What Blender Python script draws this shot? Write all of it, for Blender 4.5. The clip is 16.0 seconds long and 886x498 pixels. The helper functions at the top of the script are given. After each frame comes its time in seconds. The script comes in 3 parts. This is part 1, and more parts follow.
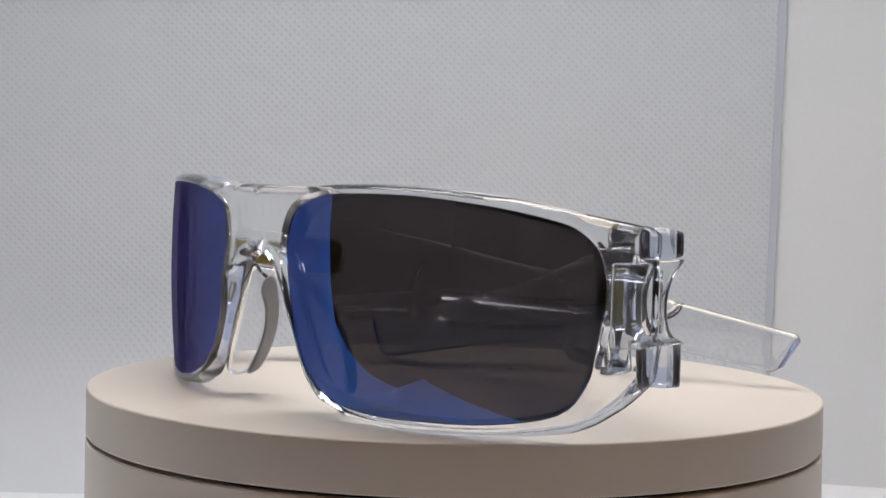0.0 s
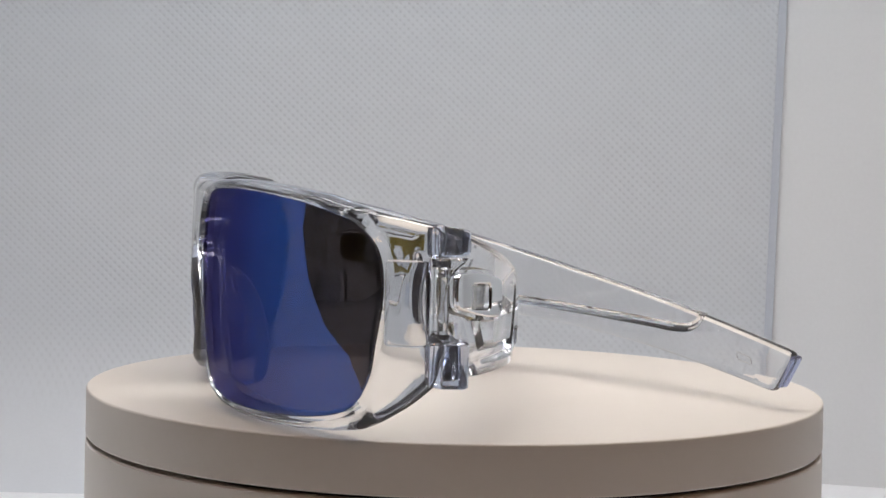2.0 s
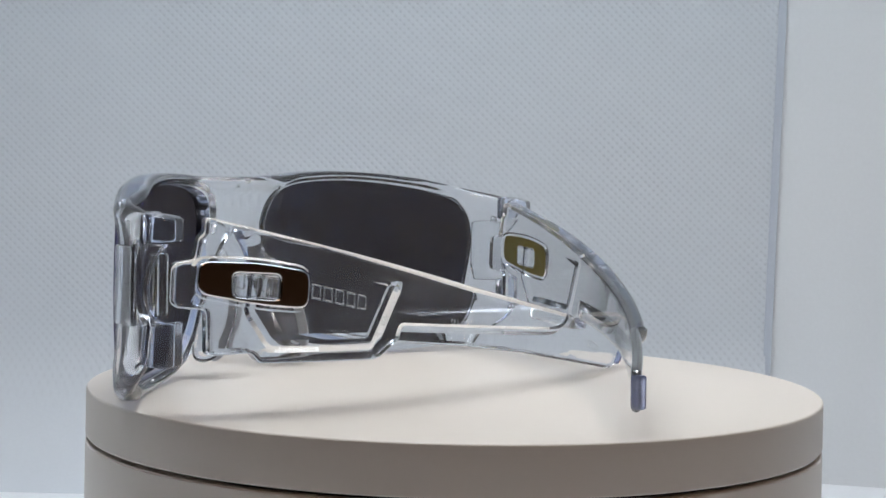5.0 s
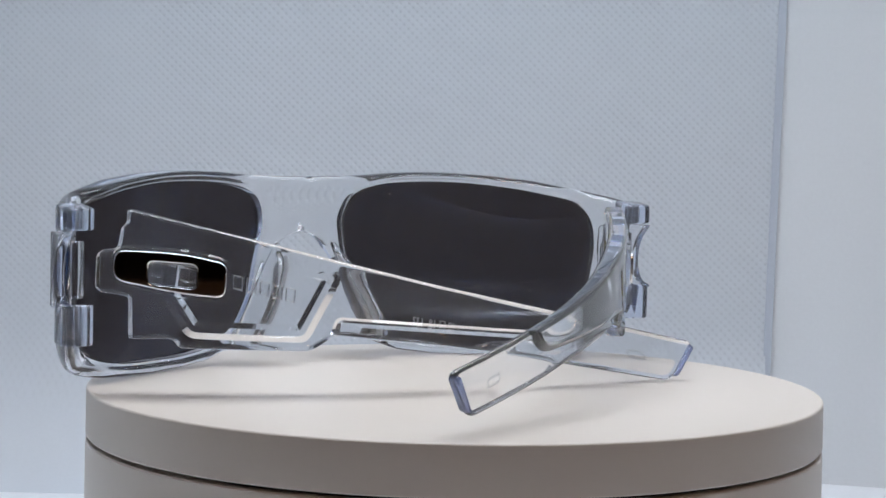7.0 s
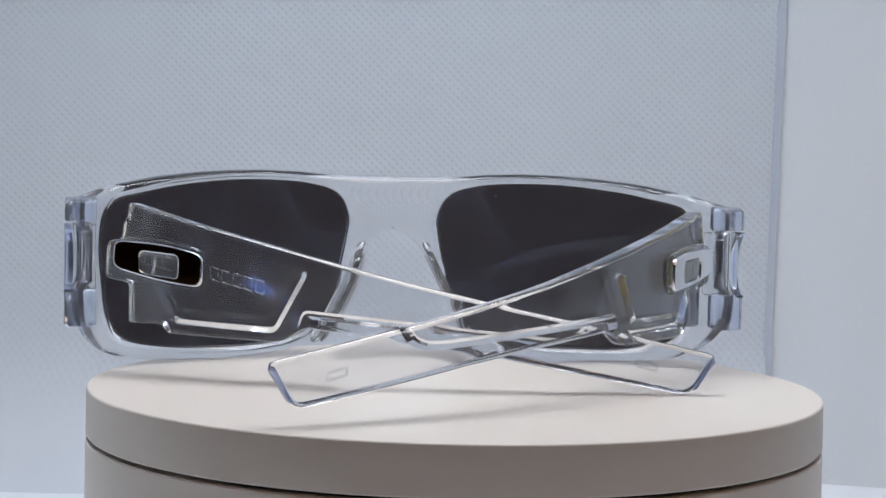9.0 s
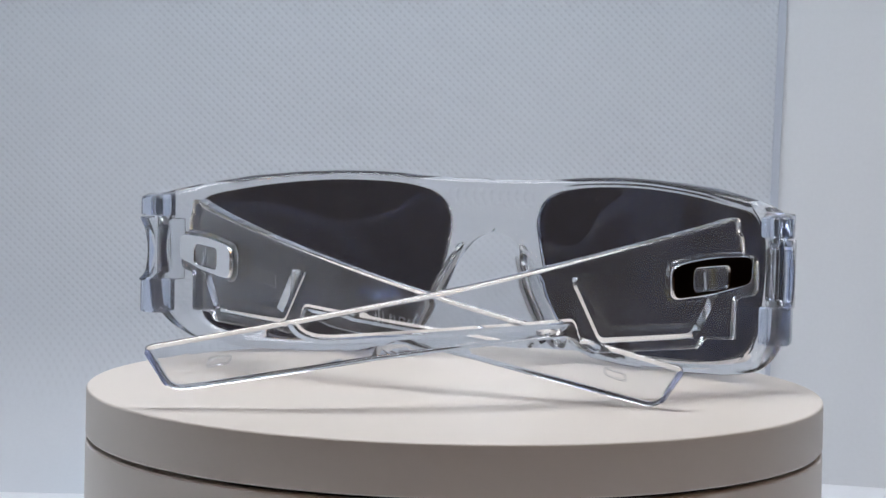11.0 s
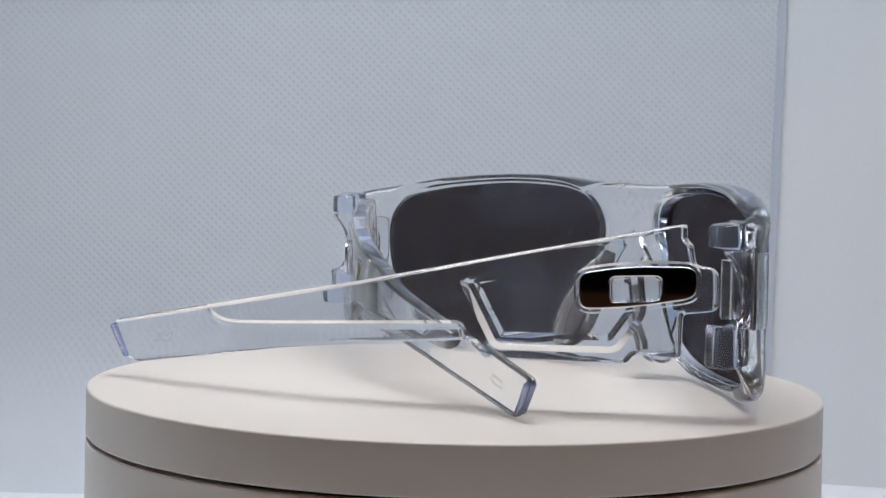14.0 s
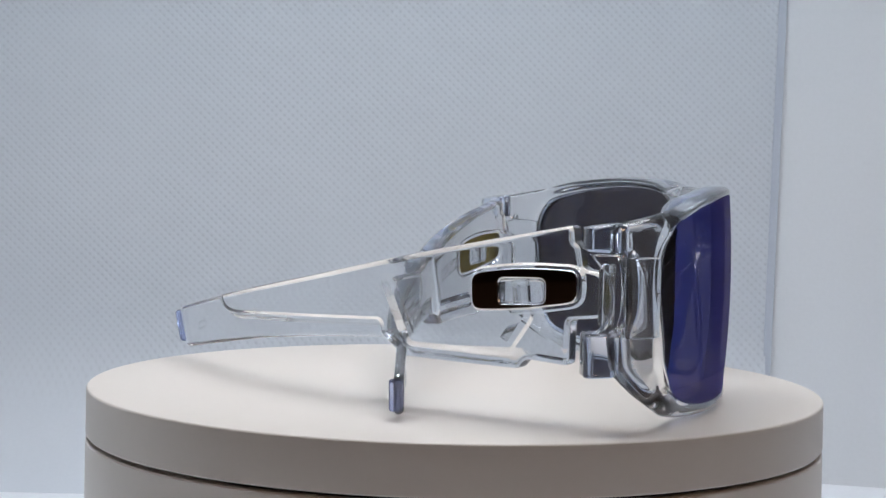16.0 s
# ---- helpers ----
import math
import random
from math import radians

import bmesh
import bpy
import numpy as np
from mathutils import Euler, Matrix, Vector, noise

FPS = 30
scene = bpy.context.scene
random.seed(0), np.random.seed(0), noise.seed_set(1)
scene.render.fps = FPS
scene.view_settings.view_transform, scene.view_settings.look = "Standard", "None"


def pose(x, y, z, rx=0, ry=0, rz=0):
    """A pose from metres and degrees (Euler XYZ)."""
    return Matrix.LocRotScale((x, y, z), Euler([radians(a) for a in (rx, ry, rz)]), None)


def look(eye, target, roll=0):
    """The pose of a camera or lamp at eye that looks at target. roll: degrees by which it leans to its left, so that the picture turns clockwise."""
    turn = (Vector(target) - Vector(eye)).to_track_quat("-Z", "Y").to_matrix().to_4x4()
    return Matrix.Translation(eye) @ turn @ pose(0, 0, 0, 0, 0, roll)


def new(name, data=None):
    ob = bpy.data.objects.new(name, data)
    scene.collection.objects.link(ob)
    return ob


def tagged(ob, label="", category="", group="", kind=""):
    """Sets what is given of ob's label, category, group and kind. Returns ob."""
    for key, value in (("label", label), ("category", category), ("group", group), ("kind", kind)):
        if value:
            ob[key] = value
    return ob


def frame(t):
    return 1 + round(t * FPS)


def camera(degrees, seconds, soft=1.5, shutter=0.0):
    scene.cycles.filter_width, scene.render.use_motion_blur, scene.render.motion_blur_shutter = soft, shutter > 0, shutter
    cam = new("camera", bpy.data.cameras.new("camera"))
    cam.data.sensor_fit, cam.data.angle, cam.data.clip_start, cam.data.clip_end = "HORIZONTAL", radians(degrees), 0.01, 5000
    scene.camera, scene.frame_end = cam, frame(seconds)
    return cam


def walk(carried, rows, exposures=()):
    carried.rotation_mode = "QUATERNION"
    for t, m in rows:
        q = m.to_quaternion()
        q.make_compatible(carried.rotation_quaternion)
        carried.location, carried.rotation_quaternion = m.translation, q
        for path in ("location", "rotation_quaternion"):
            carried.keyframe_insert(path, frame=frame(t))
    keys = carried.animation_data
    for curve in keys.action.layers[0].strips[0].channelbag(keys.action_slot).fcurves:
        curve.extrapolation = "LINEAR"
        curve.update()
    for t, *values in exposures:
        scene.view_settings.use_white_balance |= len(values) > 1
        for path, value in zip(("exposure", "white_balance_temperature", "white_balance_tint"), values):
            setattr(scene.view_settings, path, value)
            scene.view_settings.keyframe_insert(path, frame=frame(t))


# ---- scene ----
from mathutils import geometry

# ---- camera: stands still before the turntable ----
cam = camera(26.42, 16.0)
EYE = pose(0.0, -0.3793, 0.0505, 86.520, -1.248, 0.535)
walk(cam, [(0.0, EYE), (16.0, EYE)],
     exposures=[(0.0, 0.0, 6410, 11), (1.5, 0.0, 6410, 11), (2.5, 0.0, 6340, 11), (3.5, 0.0, 6130, 9), (4.5, 0.0, 5950, 6), (7.0, 0.0, 5710, 8), (9.5, 0.0, 5740, 9),
                (12.5, 0.0, 5840, 9), (16.0, 0.0, 5760, 8)])

# ---- world and light ----
world = bpy.data.worlds.new("world")
scene.world = world
world.use_nodes = True
world.node_tree.nodes["Background"].inputs[0].default_value = (0.5, 0.55, 0.6, 1)
world.node_tree.nodes["Background"].inputs[1].default_value = 0.05


def area_lamp(name, eye, target, sx, sy, watts, colour):
    data = bpy.data.lights.new(name, "AREA")
    data.shape, data.size, data.size_y = "RECTANGLE", sx, sy
    data.energy, data.color = watts, colour
    data.spread = radians(130)
    ob = new(name, data)
    ob.matrix_world = look(eye, target)
    return ob


area_lamp("tent_lamp", (0.0, -0.005, 0.236), (0.0, -0.012, 0.0), 0.26, 0.10, 0.33, (1.0, 0.97, 0.94))

area_lamp("room_lamp", (0.55, -1.25, 1.25), (0.0, 0.0, 0.0), 0.3, 0.3, 1.2, (1.0, 0.56, 0.29))

# ---- materials ----


def material(name):
    m = bpy.data.materials.new(name)
    m.use_nodes = True
    n = m.node_tree.nodes
    n.clear()
    out = n.new("ShaderNodeOutputMaterial")
    return m, n, m.node_tree.links, out


def principled(name, colour, rough, metal=0.0, transmission=0.0, ior=1.5, grain=0.0, scale=400.0, bump=0.0, spots=0.0):
    """A surface with a fine grain and broad uneven patches of its base colour and roughness."""
    m, n, l, out = material(name)
    b = n.new("ShaderNodeBsdfPrincipled")
    b.inputs["Base Color"].default_value = (*colour, 1)
    b.inputs["Roughness"].default_value = rough
    b.inputs["Metallic"].default_value = metal
    b.inputs["Transmission Weight"].default_value = transmission
    b.inputs["IOR"].default_value = ior
    l.new(b.outputs[0], out.inputs[0])
    tc = n.new("ShaderNodeTexCoord")
    if grain or spots:
        fine = n.new("ShaderNodeTexNoise")
        fine.inputs["Scale"].default_value = scale
        fine.inputs["Detail"].default_value = 4
        broad = n.new("ShaderNodeTexNoise")
        broad.inputs["Scale"].default_value = scale / 25
        for t in (fine, broad):
            l.new(tc.outputs["Object"], t.inputs["Vector"])
        mix = n.new("ShaderNodeMath")
        mix.operation = "MULTIPLY_ADD"
        l.new(fine.outputs[0], mix.inputs[0])
        mix.inputs[1].default_value = grain
        mul = n.new("ShaderNodeMath")
        mul.operation = "MULTIPLY_ADD"
        l.new(broad.outputs[0], mul.inputs[0])
        mul.inputs[1].default_value = spots
        mul.inputs[2].default_value = 1 - grain / 2 - spots / 2
        l.new(mul.outputs[0], mix.inputs[2])
        v = n.new("ShaderNodeVectorMath")
        v.operation = "SCALE"
        v.inputs[0].default_value = colour
        l.new(mix.outputs[0], v.inputs["Scale"])
        l.new(v.outputs[0], b.inputs["Base Color"])
        if bump:
            bp = n.new("ShaderNodeBump")
            bp.inputs["Strength"].default_value = bump
            bp.inputs["Distance"].default_value = 0.0002
            l.new(fine.outputs[0], bp.inputs["Height"])
            l.new(bp.outputs[0], b.inputs["Normal"])
    return m


def fabric_material(name, colour, pitch, depth, tint):
    """Non-woven tent fabric: a lattice of small pressed dimples with a faint fibre noise."""
    m, n, l, out = material(name)
    b = n.new("ShaderNodeBsdfPrincipled")
    b.inputs["Roughness"].default_value = 0.75
    b.inputs["Specular IOR Level"].default_value = 0.25
    l.new(b.outputs[0], out.inputs[0])
    tc = n.new("ShaderNodeTexCoord")
    sep = n.new("ShaderNodeSeparateXYZ")
    l.new(tc.outputs["Object"], sep.inputs[0])

    def calc(op, a, c=None, d=None):
        q = n.new("ShaderNodeMath")
        q.operation = op
        for i, x in enumerate((a, c, d)):
            if x is None:
                continue
            if isinstance(x, (int, float)):
                q.inputs[i].default_value = x
            else:
                l.new(x, q.inputs[i])
        return q.outputs[0]

    k = 2 * math.pi / pitch
    rise = calc("SUBTRACT", sep.outputs[2], sep.outputs[1])
    u = calc("COSINE", calc("MULTIPLY", calc("ADD", sep.outputs[0], rise), k))
    w = calc("COSINE", calc("MULTIPLY", calc("SUBTRACT", sep.outputs[0], rise), k))
    dots = calc("POWER", calc("MULTIPLY_ADD", calc("ADD", u, w), 0.25, 0.5), 3.0)
    fibre = n.new("ShaderNodeTexNoise")
    fibre.inputs["Scale"].default_value = 900
    fibre.inputs["Detail"].default_value = 5
    patch = n.new("ShaderNodeTexNoise")
    patch.inputs["Scale"].default_value = 14
    for t in (fibre, patch):
        l.new(tc.outputs["Object"], t.inputs["Vector"])
    soft = calc("MULTIPLY_ADD", patch.outputs[0], 1.6, -0.1)
    flat = n.new("ShaderNodeMapRange")
    flat.inputs[1].default_value, flat.inputs[2].default_value = 0.136, 0.1455
    l.new(sep.outputs[1], flat.inputs[0])
    seen = calc("MULTIPLY", calc("MULTIPLY", dots, flat.outputs[0]), calc("MAXIMUM", soft, 0.3))
    height = calc("MULTIPLY_ADD", fibre.outputs[0], 0.25, calc("MULTIPLY", seen, -1.0))
    bp = n.new("ShaderNodeBump")
    bp.inputs["Strength"].default_value = 0.6
    bp.inputs["Distance"].default_value = depth
    l.new(height, bp.inputs["Height"])
    l.new(bp.outputs[0], b.inputs["Normal"])
    v = n.new("ShaderNodeVectorMath")
    v.operation = "SCALE"
    v.inputs[0].default_value = colour
    l.new(calc("SUBTRACT", calc("MULTIPLY_ADD", fibre.outputs[0], 0.06, 0.97), calc("MULTIPLY", seen, tint)), v.inputs["Scale"])
    l.new(v.outputs[0], b.inputs["Base Color"])
    return m


def lens_coat(name):
    """The outer face of a lens: a blue mirror film over smoke-grey plastic."""
    m, n, l, out = material(name)
    film = n.new("ShaderNodeBsdfGlossy")
    film.inputs["Roughness"].default_value = 0.015
    facing = n.new("ShaderNodeLayerWeight")
    facing.inputs["Blend"].default_value = 0.5
    ramp = n.new("ShaderNodeValToRGB")
    ramp.color_ramp.elements[0].position, ramp.color_ramp.elements[0].color = 0.0, (0.02, 0.17, 0.72, 1)
    ramp.color_ramp.elements[1].position, ramp.color_ramp.elements[1].color = 0.78, (0.07, 0.064, 0.24, 1)
    mid = ramp.color_ramp.elements.new(0.32)
    mid.color = (0.035, 0.14, 0.58, 1)
    low = ramp.color_ramp.elements.new(0.55)
    low.color = (0.042, 0.058, 0.29, 1)
    l.new(facing.outputs["Facing"], ramp.inputs[0])
    l.new(ramp.outputs[0], film.inputs["Color"])
    clear = n.new("ShaderNodeBsdfTransparent")
    clear.inputs["Color"].default_value = (0.60, 0.555, 0.555, 1)
    mix = n.new("ShaderNodeMixShader")
    mix.inputs[0].default_value = 0.55
    l.new(clear.outputs[0], mix.inputs[1])
    l.new(film.outputs[0], mix.inputs[2])
    l.new(mix.outputs[0], out.inputs[0])
    return m


def lens_back(name):
    """The inner face of a lens: smoke-grey plastic with a weak shine."""
    m, n, l, out = material(name)
    shine = n.new("ShaderNodeBsdfGlossy")
    shine.inputs["Roughness"].default_value = 0.05
    clear = n.new("ShaderNodeBsdfTransparent")
    clear.inputs["Color"].default_value = (0.245, 0.23, 0.234, 1)
    tc = n.new("ShaderNodeTexCoord")
    smear = n.new("ShaderNodeTexNoise")
    smear.inputs["Scale"].default_value = 60
    smear.inputs["Detail"].default_value = 3
    stretch = n.new("ShaderNodeMapping")
    stretch.inputs["Scale"].default_value = (3.0, 3.0, 0.5)
    l.new(tc.outputs["Object"], stretch.inputs[0])
    l.new(stretch.outputs[0], smear.inputs["Vector"])
    amount = n.new("ShaderNodeMapRange")
    amount.inputs[1].default_value, amount.inputs[2].default_value = 0.45, 0.75
    amount.inputs[3].default_value, amount.inputs[4].default_value = 0.028, 0.05
    l.new(smear.outputs[0], amount.inputs[0])
    mix = n.new("ShaderNodeMixShader")
    l.new(amount.outputs[0], mix.inputs[0])
    l.new(clear.outputs[0], mix.inputs[1])
    l.new(shine.outputs[0], mix.inputs[2])
    # sparse dust specks
    cells = n.new("ShaderNodeTexVoronoi")
    cells.inputs["Scale"].default_value = 130
    l.new(tc.outputs["Object"], cells.inputs["Vector"])
    near = n.new("ShaderNodeMath")
    near.operation = "LESS_THAN"
    l.new(cells.outputs["Distance"], near.inputs[0])
    near.inputs[1].default_value = 0.022
    dust = n.new("ShaderNodeBsdfDiffuse")
    dust.inputs["Color"].default_value = (0.6, 0.6, 0.6, 1)
    dusty = n.new("ShaderNodeMixShader")
    l.new(near.outputs[0], dusty.inputs[0])
    l.new(mix.outputs[0], dusty.inputs[1])
    l.new(dust.outputs[0], dusty.inputs[2])
    l.new(dusty.outputs[0], out.inputs[0])
    return m


def glowing(name, colour, strength):
    m, n, l, out = material(name)
    e = n.new("ShaderNodeEmission")
    e.inputs[0].default_value = (*colour, 1)
    e.inputs[1].default_value = strength
    l.new(e.outputs[0], out.inputs[0])
    return m


CLEAR = principled("clear_plastic", (0.972, 0.984, 1.0), 0.004, transmission=0.972, ior=1.49)
# Bluer copy of CLEAR: blue of long light paths painted onto edge walls.
PATH_BLUE = principled("clear_plastic_path_blue", (0.65, 0.74, 1.0), 0.015, transmission=0.955, ior=1.49)
# Clear hinge plastic with the blue lens's refracted light put into its colour.
LUG = principled("hinge_plastic_refracted_blue", (0.80, 0.86, 1.0), 0.01, transmission=0.96, ior=1.49)
# Grey of the dark reflection along the nose pad, put in as colour.
PAD = principled("pad_reflection_grey", (0.45, 0.46, 0.49), 0.4, transmission=0.35, ior=1.45)
# Blue of internal reflections at the arm tips, painted as a base colour.
EDGE = principled("tip_reflection_blue", (0.60, 0.67, 0.97), 0.05, transmission=0.85, ior=1.49)
COAT = lens_coat("blue_mirror_film")
SMOKE = lens_back("smoke_plastic")
CHROME = principled("polished_chrome", (0.86, 0.87, 0.89), 0.03, metal=1.0)
GOLD = principled("gold_adhesive", (0.22, 0.17, 0.02), 0.45, grain=0.3, scale=900)
STEEL = principled("hinge_steel", (0.55, 0.55, 0.57), 0.25, metal=1.0)
INK = principled("grey_ink", (0.75, 0.75, 0.78), 0.5)
CREAM = principled("cream_plastic", (0.685, 0.618, 0.548), 0.38, grain=0.03, scale=700, bump=0.05, spots=0.04)
# Near-black colour stands in for the shade between plate and base.
SHADOW_GAP = principled("dark_gap_shade", (0.03, 0.026, 0.024), 0.6)
FABRIC = fabric_material("white_nonwoven_fabric", (0.598, 0.63, 0.67), 0.00234, 0.00022, 0.115)
SIDE_FABRIC = fabric_material("white_smooth_fabric", (0.72, 0.74, 0.76), 0.00226, 0.00003, 0.01)
FLOOR_FABRIC = fabric_material("white_floor_sheet", (0.80, 0.82, 0.85), 0.00226, 0.00003, 0.01)
SEAM_GREY = principled("seam_fold_grey", (0.50, 0.54, 0.61), 0.8, grain=0.1, scale=900)
ROOM = principled("dark_room_paint", (0.16, 0.112, 0.08), 0.8, grain=0.1, scale=20, spots=0.3)
LED = glowing("led", (1.0, 0.98, 0.95), 205.0)

# ---- mesh helpers (shapes in millimetres) ----
MM = 0.001


def part(name, bm, mat, parent, label=""):
    """Links a bmesh as one mesh object under a thing or under a part."""
    me = bpy.data.meshes.new(name)
    bm.to_mesh(me)
    bm.free()
    for x in (mat if isinstance(mat, (list, tuple)) else (mat,)):
        me.materials.append(x)
    for p in me.polygons:
        p.use_smooth = True
    me.set_sharp_from_angle(angle=radians(29))
    made = me.attributes.get("true_normal")
    if made:
        normals = np.zeros(len(me.loops) * 3, np.float32)
        made.data.foreach_get("vector", normals)
        normals = normals.reshape(-1, 3)
        plain = np.zeros(len(me.loops) * 3, np.float32)
        me.corner_normals.foreach_get("vector", plain)
        plain = plain.reshape(-1, 3)
        missing = np.linalg.norm(normals, axis=1) < 0.5
        normals[missing] = plain[missing]
        me.attributes.remove(made)
        me.normals_split_custom_set([tuple(float(x) for x in n) for n in normals])
    ob = new(name, me)
    ob.parent = parent
    if label:
        ob["label"] = label
    return ob


def fillet(poly, radii, n=5):
    """A polygon with rounded corners. radii: one for all, or one for each corner."""
    pts = [np.array(p, float) for p in poly]
    if isinstance(radii, (int, float)):
        radii = [radii] * len(pts)
    out = []
    for i, p in enumerate(pts):
        a, b = pts[i - 1] - p, pts[(i + 1) % len(pts)] - p
        la, lb = np.linalg.norm(a), np.linalg.norm(b)
        r = min(radii[i], 0.48 * la, 0.48 * lb)
        if r < 0.01:
            out.append(p)
            continue
        p0, p1 = p + a / la * r, p + b / lb * r
        for k in range(n + 1):
            t = k / n
            out.append((1 - t) ** 2 * p0 + 2 * t * (1 - t) * p + t * t * p1)
    return np.array(out)


def smooth_loop(poly, n=8):
    """A closed Catmull-Rom curve through the points."""
    p = np.array(poly, float)
    out = []
    for i in range(len(p)):
        a, b, c, d = p[i - 1], p[i], p[(i + 1) % len(p)], p[(i + 2) % len(p)]
        for k in range(n):
            t = k / n
            out.append(0.5 * (2 * b + (c - a) * t + (2 * a - 5 * b + 4 * c - d) * t * t + (3 * b - a - 3 * c + d) * t ** 3))
    return np.array(out)


def dense(poly, step):
    out = []
    for i in range(len(poly)):
        a, b = poly[i], poly[(i + 1) % len(poly)]
        k = max(1, int(np.ceil(np.linalg.norm(b - a) / step)))
        out += [a + (b - a) * j / k for j in range(k)]
    return np.array(out)


def inside(pts, poly):
    x, y = pts[:, 0], pts[:, 1]
    hit = np.zeros(len(pts), bool)
    for i in range(len(poly)):
        (x0, y0), (x1, y1) = poly[i - 1], poly[i]
        if y0 == y1:
            continue
        hit ^= ((y0 > y) != (y1 > y)) & (x < (x1 - x0) * (y - y0) / (y1 - y0) + x0)
    return hit


def distance(pts, poly):
    best = np.full(len(pts), 1e9)
    for i in range(len(poly)):
        a, b = poly[i - 1], poly[i]
        e = b - a
        t = np.clip(((pts - a) @ e) / max(e @ e, 1e-12), 0, 1)
        best = np.minimum(best, np.linalg.norm(pts - a - t[:, None] * e, axis=1))
    return best


def area2(poly):
    return float(np.sum(np.roll(poly[:, 0], 1) * poly[:, 1] - poly[:, 0] * np.roll(poly[:, 1], 1)))


def shifted(poly, d):
    """The polygon moved inwards by d (outwards where d is below 0)."""
    q = np.roll(poly, -1, 0) - np.roll(poly, 1, 0)
    q /= np.maximum(np.linalg.norm(q, axis=1), 1e-9)[:, None]
    n = np.stack([-q[:, 1], q[:, 0]], 1) * (1 if area2(poly) > 0 else -1)
    return poly + n * d


def rounding(d, r):
    """How far a rounded edge of radius r lies below the face, d from the outline."""
    k = np.clip(r - d, 0, r)
    return r - np.sqrt(np.maximum(r * r - k * k, 0))


def step(x):
    x = np.clip(x, 0, 1)
    return x * x * (3 - 2 * x)


def sheet(outline, bend, front, back, holes=(), rings=(0.4, 1.2), marks=(), grid=2.0, slots=(0, 0, 0)):
    """A bent plate with real thickness: the outline less its holes, with front and back offsets along the surface's
    normal as functions of (u, v, d), d the distance from the nearest edge. marks: closed lines that the mesh follows."""
    outline = dense(np.array(outline), grid)
    holes = [dense(np.array(h), grid) for h in holes]
    loops = [outline, *holes]
    for r in rings:
        loops.append(shifted(outline, r))
        loops += [shifted(h, -r) for h in holes]
    loops += [dense(np.array(q), grid) for q in marks]
    lo, hi = outline.min(0), outline.max(0)
    gu, gv = np.meshgrid(np.arange(lo[0] + grid / 3, hi[0], grid), np.arange(lo[1] + grid / 3, hi[1], grid))
    free = np.stack([gu.ravel(), gv.ravel()], 1)
    keep = np.ones(len(free), bool)
    for q in loops:
        keep &= distance(free, q) > grid * 0.45
    free = free[keep & inside(free, outline)]
    coords, edges = [], []
    for q in loops:
        k = len(coords)
        coords += [tuple(p) for p in q]
        edges += [(k + i, k + (i + 1) % len(q)) for i in range(len(q))]
    coords += [tuple(p) for p in free]
    vs, _, fs, *_ = geometry.delaunay_2d_cdt([Vector(c) for c in coords], edges, [], 0, 1e-4)
    P = np.array([(v.x, v.y) for v in vs])
    T = np.array([f for f in fs if len(f) == 3])
    mid = P[T].mean(1)
    good = inside(mid, outline)
    for h in holes:
        good &= ~inside(mid, h)
    T = T[good]
    used = np.unique(T)
    remap = -np.ones(len(P), int)
    remap[used] = np.arange(len(used))
    P, T = P[used], remap[T]
    d = distance(P, outline)
    dh = np.full(len(P), 1e9)
    for h in holes:
        dh = np.minimum(dh, distance(P, h))
    A = bend(P[:, 0], P[:, 1], front(P[:, 0], P[:, 1], d, dh)) * MM
    B = bend(P[:, 0], P[:, 1], back(P[:, 0], P[:, 1], d, dh)) * MM

    def face_normals(height, sign):
        # the shape's own slope at each corner of each triangle: smooth over the faces, crisp at the marks
        def at(q):
            hq = np.full(len(q), 1e9)
            for h in holes:
                hq = np.minimum(hq, distance(q, h))
            return bend(q[:, 0], q[:, 1], height(q[:, 0], q[:, 1], distance(q, outline), hq))
        own = P[T].reshape(-1, 2)
        one, two = P[np.roll(T, -1, 1)].reshape(-1, 2), P[np.roll(T, -2, 1)].reshape(-1, 2)
        mid = (own + one + two) / 3
        own = own + 0.03 * (mid - own)
        base = at(own)
        n = np.cross(at(own + 0.12 * (one - own)) - base, at(own + 0.12 * (two - own)) - base)
        out = bend(own[:, 0], own[:, 1], np.full(len(own), 0.1 * sign)) - bend(own[:, 0], own[:, 1], np.zeros(len(own)))
        n *= np.sign((n * out).sum(1) + 1e-12)[:, None]
        return (n / np.maximum(np.linalg.norm(n, axis=1), 1e-12)[:, None]).reshape(-1, 3, 3)

    NA, NB = face_normals(front, 1), face_normals(back, -1)
    bm = bmesh.new()
    layer = bm.loops.layers.float_vector.new("true_normal")
    va = [bm.verts.new(p) for p in A]
    vb = [bm.verts.new(p) for p in B]
    count = {}
    for tri, (a, b, c) in enumerate(T):
        f = bm.faces.new((va[a], va[b], va[c]))
        f.material_index = slots[0]
        for loop, n in zip(f.loops, NA[tri]):
            loop[layer] = n
        f = bm.faces.new((vb[c], vb[b], vb[a]))
        f.material_index = slots[1]
        for loop, n in zip(f.loops, NB[tri][::-1]):
            loop[layer] = n
        for e in ((a, b), (b, c), (c, a)):
            key = (min(e), max(e))
            count[key] = None if key in count else e
    for e in count.values():
        if e:
            f = bm.faces.new((va[e[1]], va[e[0]], vb[e[0]], vb[e[1]]))
            f.material_index = slots[2]
    bmesh.ops.recalc_face_normals(bm, faces=bm.faces)
    return bm


